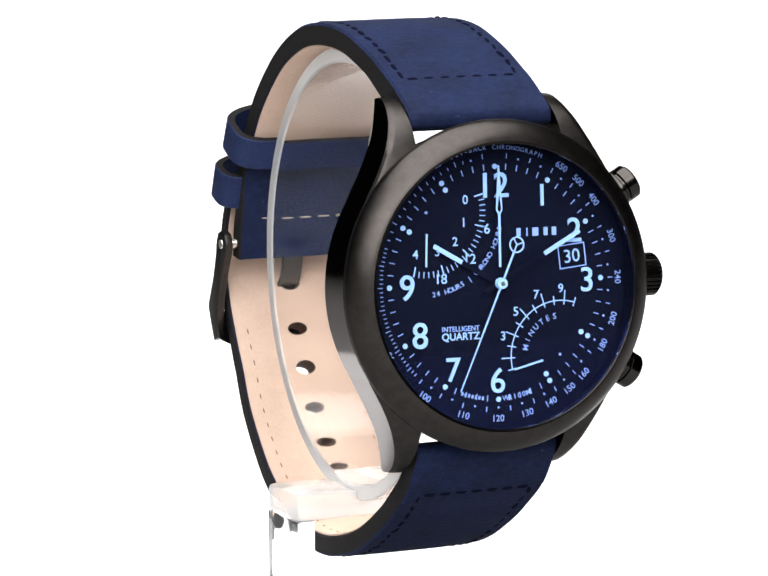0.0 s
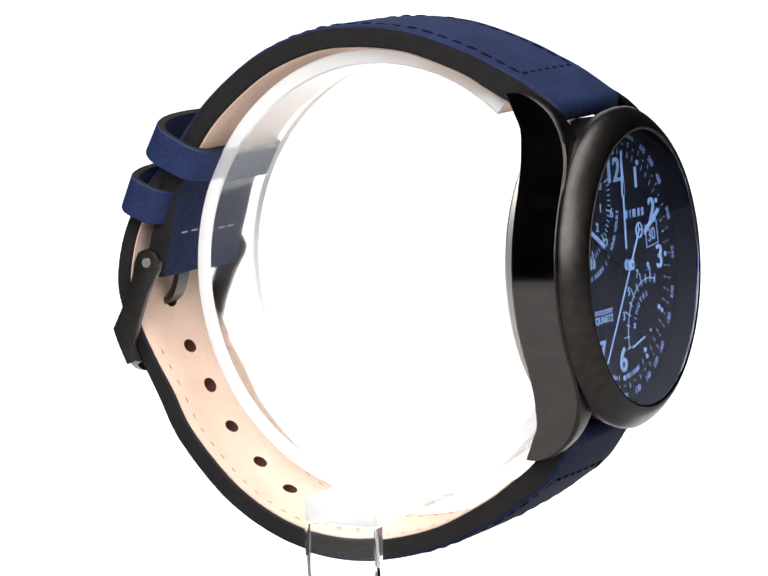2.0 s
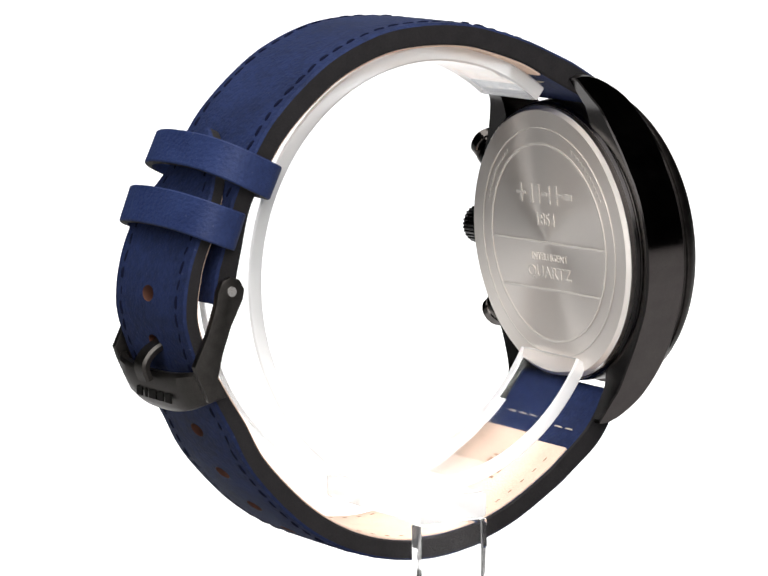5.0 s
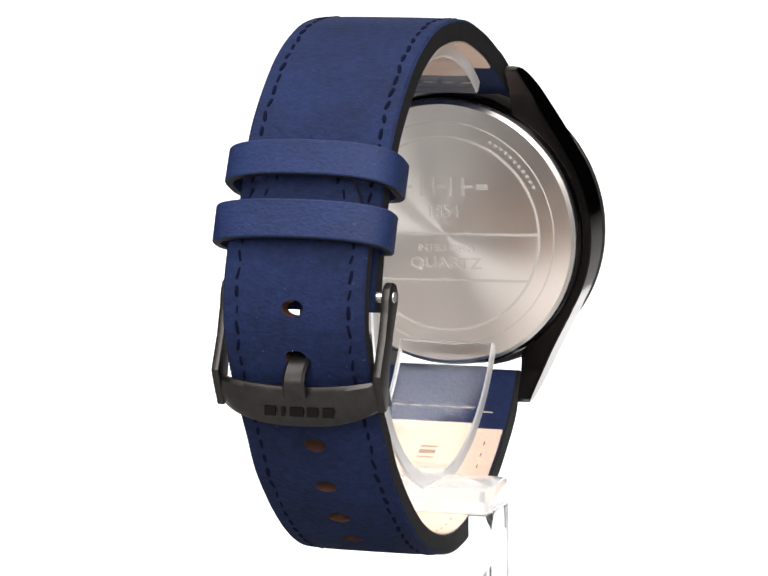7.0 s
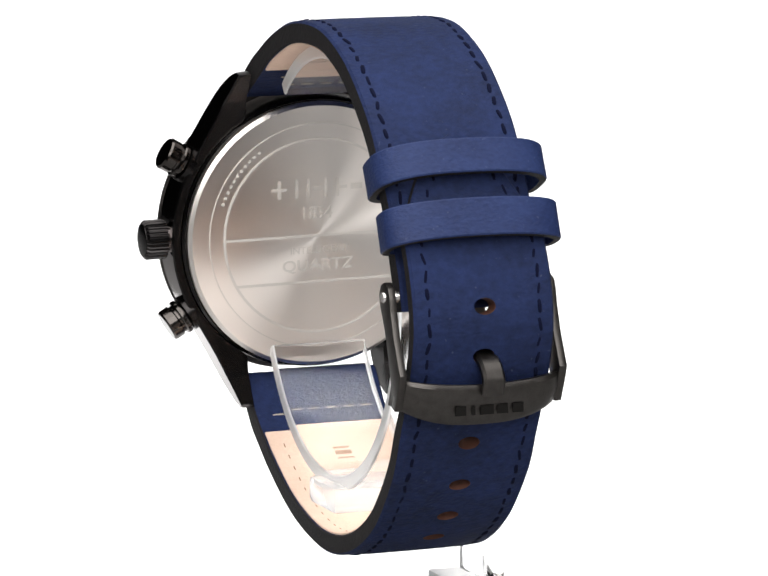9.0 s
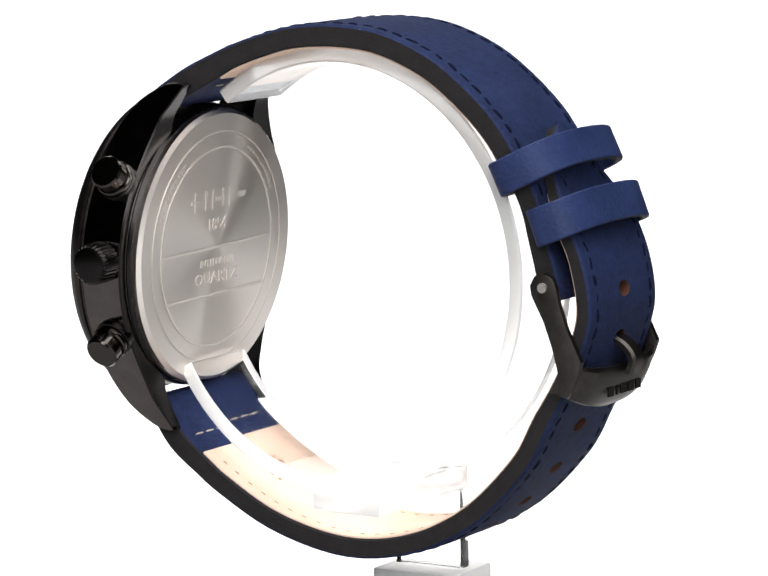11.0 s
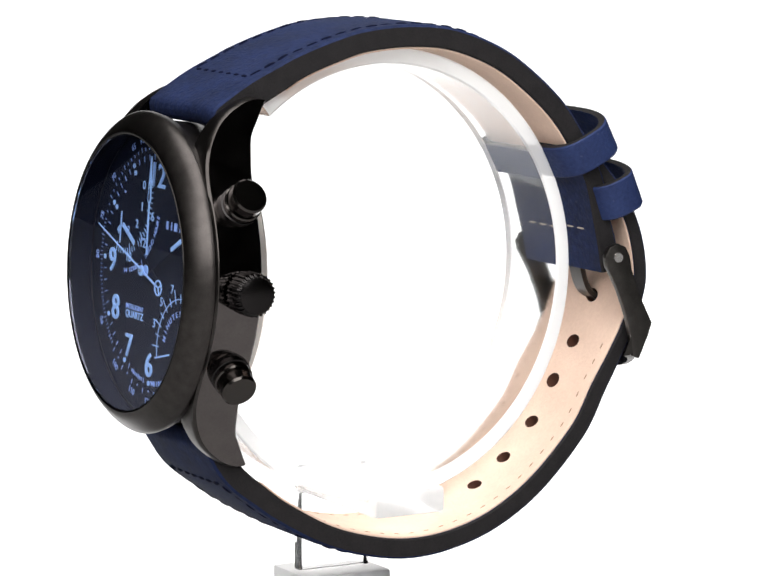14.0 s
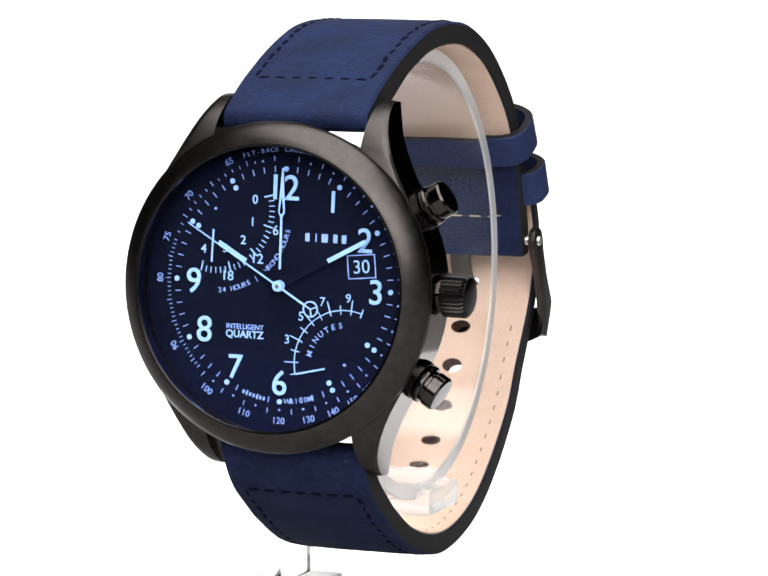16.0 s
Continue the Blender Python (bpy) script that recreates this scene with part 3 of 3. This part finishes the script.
def stitch(length=1.75, r=0.32):
    rings = []
    for y, k in ((-length / 2, 0.35), (-length / 2 + 0.3, 0.9), (0, 1.0), (length / 2 - 0.3, 0.9), (length / 2, 0.35)):
        dz = 0.05 * (1 - (2 * y / length) ** 2)
        rings.append([(r * k * math.cos(a), y, dz + r * k * math.sin(a)) for a in np.linspace(0, 2 * math.pi, 7)[:6]])
    return ringloft(rings)


UP = [(-32.5, -74.9, 3.0), (-31.0, -73.9, 3.5), (-26.3, -71.2, 3.9), (-22.3, -69.2, 3.7), (-18.8, -67.5, 3.4), (-13.6, -65.7, 3.3), (-8.3, -64.4, 3.2), (-1.3, -64.0, 3.2), (5.7, -64.8, 3.2), (12.75, -67.5, 3.2), (18.0, -71.0, 3.2), (23.2, -75.8, 3.2), (26.5, -80.4, 3.1), (29.7, -86.3, 3.1), (31.2, -92.3, 3.0), (32.3, -96.5, 3.3), (32.9, -100.4, 3.0)]
LOW = [(-34.5, -119.2, 3.0), (-33.1, -120.8, 3.2), (-29.9, -125.2, 3.4), (-25.6, -128.8, 3.2), (-22.0, -131.4, 3.1), (-14.9, -135.4, 3.0), (-7.7, -137.8, 3.0), (-0.6, -138.85, 3.0), (6.5, -138.15, 2.9), (13.6, -135.8, 2.9), (20.7, -131.3, 2.9), (27.7, -124.0, 2.8), (31.1, -118.2, 2.7), (33.9, -113.4, 2.4), (36.4, -108.5, 2.2), (37.9, -104.0, 2.2), (38.2, -101.0, 2.2), (37.7, -97.3, 2.2), (36.6, -93.5, 2.1), (34.3, -88.7, 2.1), (31.3, -83.4, 2.1), (29.6, -78.8, 2.0), (28.7, -76.9, 2.0)]


def lining(s0, s1, parent, u, p, nm, holes=(), inset=0.45):
    rings = []
    ss, gaps = samples(u, [h for h in holes if s0 + 2 < h < s1 - 2], s0, s1)
    for s in ss:
        y, z, t, w, xo = at_length(u, p, s)
        n = at_length(u, nm, s)
        h0, h1, c = -t / 2 - 0.3, -t / 2 + 0.1, hole_half(s, holes)
        w = w - inset
        prof = [(-w, h1), (-w, h0 + 0.1), (-w + 0.15, h0), (-c, h0), (c, h0), (w - 0.15, h0), (w, h0 + 0.1), (w, h1), (c, h1), (-c, h1)]
        rings.append([(xo + a, y + n[0] * b, ZT + z + n[1] * b) for a, b in prof])
    bm = skin(rings, gaps, (3, 8), [0] * 10, 0, 1)
    return part("lining", bm, [TAN, BROWN], parent, "smooth tan leather lining")


def build_strap():
    # upper half, which carries the buckle
    u, p, tg, nm = strap_rings(UP, (10.85, 10.85, 10.8, 10.75, 10.2), (0.45, 0.5, 0.45, 0.2, -0.2))
    p[:, 1] -= 0.2
    st = part("upper_strap", strap_bm(u, p, nm, 0.18), [BLUE, EDGE], watch, "padded navy nubuck strap half with black edges")
    lining(11.6, u[-1] - 21.0, st, u, p, nm)
    marks = []
    L = u[-1]
    for sx in (-1, 1):
        for s in np.arange(9.6, L - 14, 2.35):
            m, pp = along(u, p, nm, tg, s, sx * 8.75, 0)
            m, pp = along(u, p, nm, tg, s, sx * 8.75, pp[2] / 2 - 0.08)
            marks.append(moved(stitch(1.95 + random.uniform(-0.25, 0.25), 0.36 + random.uniform(-0.06, 0.06)), m @ pose(random.uniform(-0.1, 0.1) * MM, 0, random.uniform(-0.08, 0.02) * MM, 0, 0, random.uniform(-15, 15))))
    for x in np.arange(-7.4, 7.5, 2.45):
        m, pp = along(u, p, nm, tg, 8.4, x, 3.85 / 2 - 0.02)
        marks.append(moved(stitch(), m @ Matrix.Rotation(radians(90), 4, "Z")))
    tagged(part("stitches", merged(marks), THREAD, st), kind="stuff")
    marks = []
    for x in np.arange(-6, 6.1, 3.0):
        m, pp = along(u, p, nm, tg, L - 6.7, x, -1.5)
        marks.append(moved(stitch(2.0, 0.14), m @ Matrix.Rotation(radians(90), 4, "Z") @ Matrix.Rotation(math.pi, 4, "Y")))
        m, pp = along(u, p, nm, tg, 8.8, x, -1.95)
        marks.append(moved(stitch(2.0, 0.14), m @ Matrix.Rotation(radians(90), 4, "Z") @ Matrix.Rotation(math.pi, 4, "Y")))
    tagged(part("inner_stitches", merged(marks), PALE_THREAD, st), kind="stuff")

    # lower half with holes; its tail tapers to a point
    u, p, tg, nm = strap_rings(LOW, (10.85, 10.6, 10.4, 10.3, 10.35, 10.4, 10.2), (0.3, -0.2, -0.75, -0.95, -0.6, -0.15, 0.15))
    L = u[-1]
    tail = np.clip((L - u) / 15.0, 0.01, 1.0)
    p[:, 3] *= np.minimum(1.0, tail ** 0.5)
    holes = []
    for z in (-99.6, -106.4, -113.0, -119.3, -125.5, -130.6, -134.4):
        best = min((k for k in range(len(u)) if p[k][0] > 10), key=lambda k: abs(p[k][1] - z))
        holes.append(u[best])
    lo = part("lower_strap", strap_bm(u, p, nm, 0.2, holes), [BLUE, EDGE, BROWN], watch, "navy nubuck strap half with oval holes and pointed tail")
    lining(11.9, L - 6.0, lo, u, p, nm, holes)
    for ds, w in ((18.2, 0.4), (19.6, 1.0), (21.2, 0.4)):
        m, pp = along(u, p, nm, tg, ds, 0.0, 0)
        m, pp = along(u, p, nm, tg, ds, 0.0, -pp[2] / 2 - 0.31)
        part("brand_bar", moved(box(0, 0, 0, 2.6, w, 0.06), m), LINING_THREAD, lo, "plain embossed brand mark")
    marks = []
    for sx in (-1, 1):
        for s in np.arange(8.7, L - 3, 2.35):
            w = np.interp(s, u, p[:, 3])
            x = sx * (w - 2.2)
            if w < 3:
                continue
            m, pp = along(u, p, nm, tg, s, x, 0)
            m, pp = along(u, p, nm, tg, s, x, pp[2] / 2 - 0.1)
            marks.append(moved(stitch(1.95 + random.uniform(-0.25, 0.25), 0.36 + random.uniform(-0.06, 0.06)), m @ pose(random.uniform(-0.1, 0.1) * MM, 0, random.uniform(-0.08, 0.02) * MM, 0, 0, random.uniform(-15, 15))))
    for x in np.arange(-7.2, 7.3, 2.4):
        m, pp = along(u, p, nm, tg, 7.6, x, 1.78)
        marks.append(moved(stitch(), m @ Matrix.Rotation(radians(90), 4, "Z")))
    tagged(part("stitches", merged(marks), THREAD, lo), kind="stuff")
    marks = []
    for x in np.arange(-7, 7.1, 2.8):
        m, pp = along(u, p, nm, tg, 8.4, x, -1.72)
        marks.append(moved(stitch(2.0, 0.14), m @ Matrix.Rotation(radians(90), 4, "Z") @ Matrix.Rotation(math.pi, 4, "Y")))
    tagged(part("inner_stitches", merged(marks), PALE_THREAD, lo), kind="stuff")
    marks = []
    for sx in (-1, 1):
        for s in np.arange(15, L - 38, 2.65):
            m, pp = along(u, p, nm, tg, s, sx * 8.0, 0)
            m, pp = along(u, p, nm, tg, s, sx * 8.0, -pp[2] / 2 - 0.22)
            marks.append(moved(stitch(1.2, 0.13), m @ Matrix.Rotation(math.pi, 4, "Y")))
    tagged(part("inner_stitches", merged(marks), LINING_THREAD, lo), kind="stuff")


def keeper(cy, cz, ty, tz, depth, half, height, wall, label):
    """A leather loop: rounded oblong in x and the strap's depth, carried along the strap's run (ty, tz)."""
    t = np.array([ty, tz]) / math.hypot(ty, tz)
    n = np.array([-t[1], t[0]])
    rings = []
    k = 48
    for i in range(k):
        a = 2 * math.pi * i / k
        c, s = math.cos(a), math.sin(a)
        ex = 0.42 if s < 0 else 0.62
        qx, qn = math.copysign(abs(c) ** ex, c), math.copysign(abs(s) ** (0.6 if s < 0 else 0.72), s)
        ring = []
        for hh, rr in ((-height / 2, -0.15), (-height / 2 + 0.2, 0), (height / 2 - 0.2, 0), (height / 2, -0.15), (height / 2, -wall), (-height / 2, -wall)):
            x, v = qx * (half + rr), qn * (depth / 2 + rr)
            bow = -0.5 * (1 - qx * qx)
            ring.append((x - 0.15, cy + n[0] * v + t[0] * (hh + bow), ZT + cz + n[1] * v + t[1] * (hh + bow)))
        rings.append(ring)
    bm = ringloft(rings, closed=True)
    bm.faces.ensure_lookup_table()
    for i, f in enumerate(bm.faces):
        f.material_index = 1 if i % 6 in (3, 5) else 0
    return part("keeper", bm, [KEEP, EDGE], watch, label)


def build_buckle():
    # side arms and bar as one bent frame
    arms = []
    for x0, x1 in ((-12.75, -11.55), (11.0, 12.1)):
        o = [(31.0, -99.6), (30.75, -98.2), (31.5, -96.8), (32.9, -96.3), (34.3, -96.9), (35.0, -98.4), (35.3, -100.2), (36.6, -104.0), (38.9, -108.6), (38.2, -110.5), (36.6, -113.9), (35.4, -113.4), (35.2, -110.6), (34.3, -107.0), (32.9, -103.2)]
        b = slab([(y, z + ZT) for y, z in o], x0, x1, 0.25)
        arms.append(moved(b, Matrix(((0, 0, 1, 0), (1, 0, 0, 0), (0, 1, 0, 0), (0, 0, 0, 1)))))
    rings = []
    for x in np.linspace(-12.7, 12.05, 40):
        q = (x + 0.33) / 12.4
        top = -109.2 - 1.2 * (1 - q * q)
        bot = -113.2 - 3.0 * (1 - abs(q) ** 2.6)
        bul = 0.9 * (1 - q ** 4) - 1.7 * q ** 10
        yt, yb = 38.9 + bul - 0.2, 36.9 + bul
        f = (yt - yb) / (top - bot)
        ring = []
        for k in (0.0, 0.12, 0.5, 0.88, 1.0):
            zz = top + (bot - top) * k
            ring.append((x, yb + f * (zz - bot) + (0.35 * math.sin(math.pi * k)) - (0.35 if k in (0.0, 1.0) else 0), ZT + zz))
        for k in (1.0, 0.0):
            zz = top + (bot - top) * k
            ring.append((x, yb + f * (zz - bot) - 1.3, ZT + zz))
        rings.append(ring)
    frame_bm = merged(arms + [ringloft(rings)])
    b = part("buckle", frame_bm, BUCK, watch, "dark gunmetal tang buckle fastened over the strap")
    pin = moved(turned([(0, -12.9), (0.7, -12.9), (0.8, -12.7), (0.8, 12.2), (0.7, 12.4), (0, 12.4)], 20, False), Matrix.Translation((0, 32.85 * MM, (ZT - 98.4) * MM)) @ Matrix.Rotation(radians(90), 4, "Y"))
    part("pin", pin, SILVER, b, "steel spring bar")
    rings = []
    path = [(33.4, -98.8), (33.8, -102.0), (34.9, -104.8), (37.2, -106.4), (39.7, -107.8), (40.9, -109.6), (40.3, -111.6)]
    u, pp = smooth_path(path, 0.4)
    tg = np.gradient(pp, axis=0)
    tg /= np.linalg.norm(tg, axis=1)[:, None]
    for (y, z), t in zip(pp, tg):
        n = (-t[1], t[0])
        w = 1.6
        rings.append([(-0.9 + a, y + n[0] * h, ZT + z + n[1] * h) for a, h in ((-w, -0.4), (-w, 0.3), (-w + 0.4, 0.65), (w - 0.4, 0.65), (w, 0.3), (w, -0.4))])
    part("prong", ringloft(rings), BUCK, b)
    # Raised bars; the shade of a recess is put into their dark colour.
    for x, w in ((-5.2, 1.6), (-2.9, 1.6), (-0.6, 2.0), (1.4, 0.5), (3.3, 1.6)):
        part("brand_bar", box(x, 38.75 + 0.3, ZT - 113.9, w, 0.25, 1.3), MARK, b, "plain brand mark darkened to read as recessed")


build_strap()
keeper(28.95, -82.0, 0.43, -0.9, 11.7, 12.75, 5.0, 1.1, "navy leather strap keeper loop")
keeper(34.0, -89.2, 0.36, -0.93, 9.0, 12.95, 5.4, 1.1, "navy leather strap keeper loop")
build_buckle()


# ---- turning ----
def motions():
    start, rate = 23.8, 19.598
    rows = [(t / 4, pose(0, 0, 0, 0, 0, start + rate * t / 4)) for t in range(65)]
    walk(watch, rows)
    walk(stand_thing, rows)
    ticks = []
    base = DIALC @ Matrix.Translation((0, 0, 1.75 * MM))
    def at(sec):
        return base @ Matrix.Rotation(-radians(6 * sec), 4, "Z")
    ticks.append((0.0, at(34)))
    for k in range(16):
        t = 0.05 + k
        ticks += [(t, at(34 + k)), (t + 0.1, at(35 + k))]
    ticks.append((16.0, at(50)))
    walk(seconds_pointer, ticks)


motions()
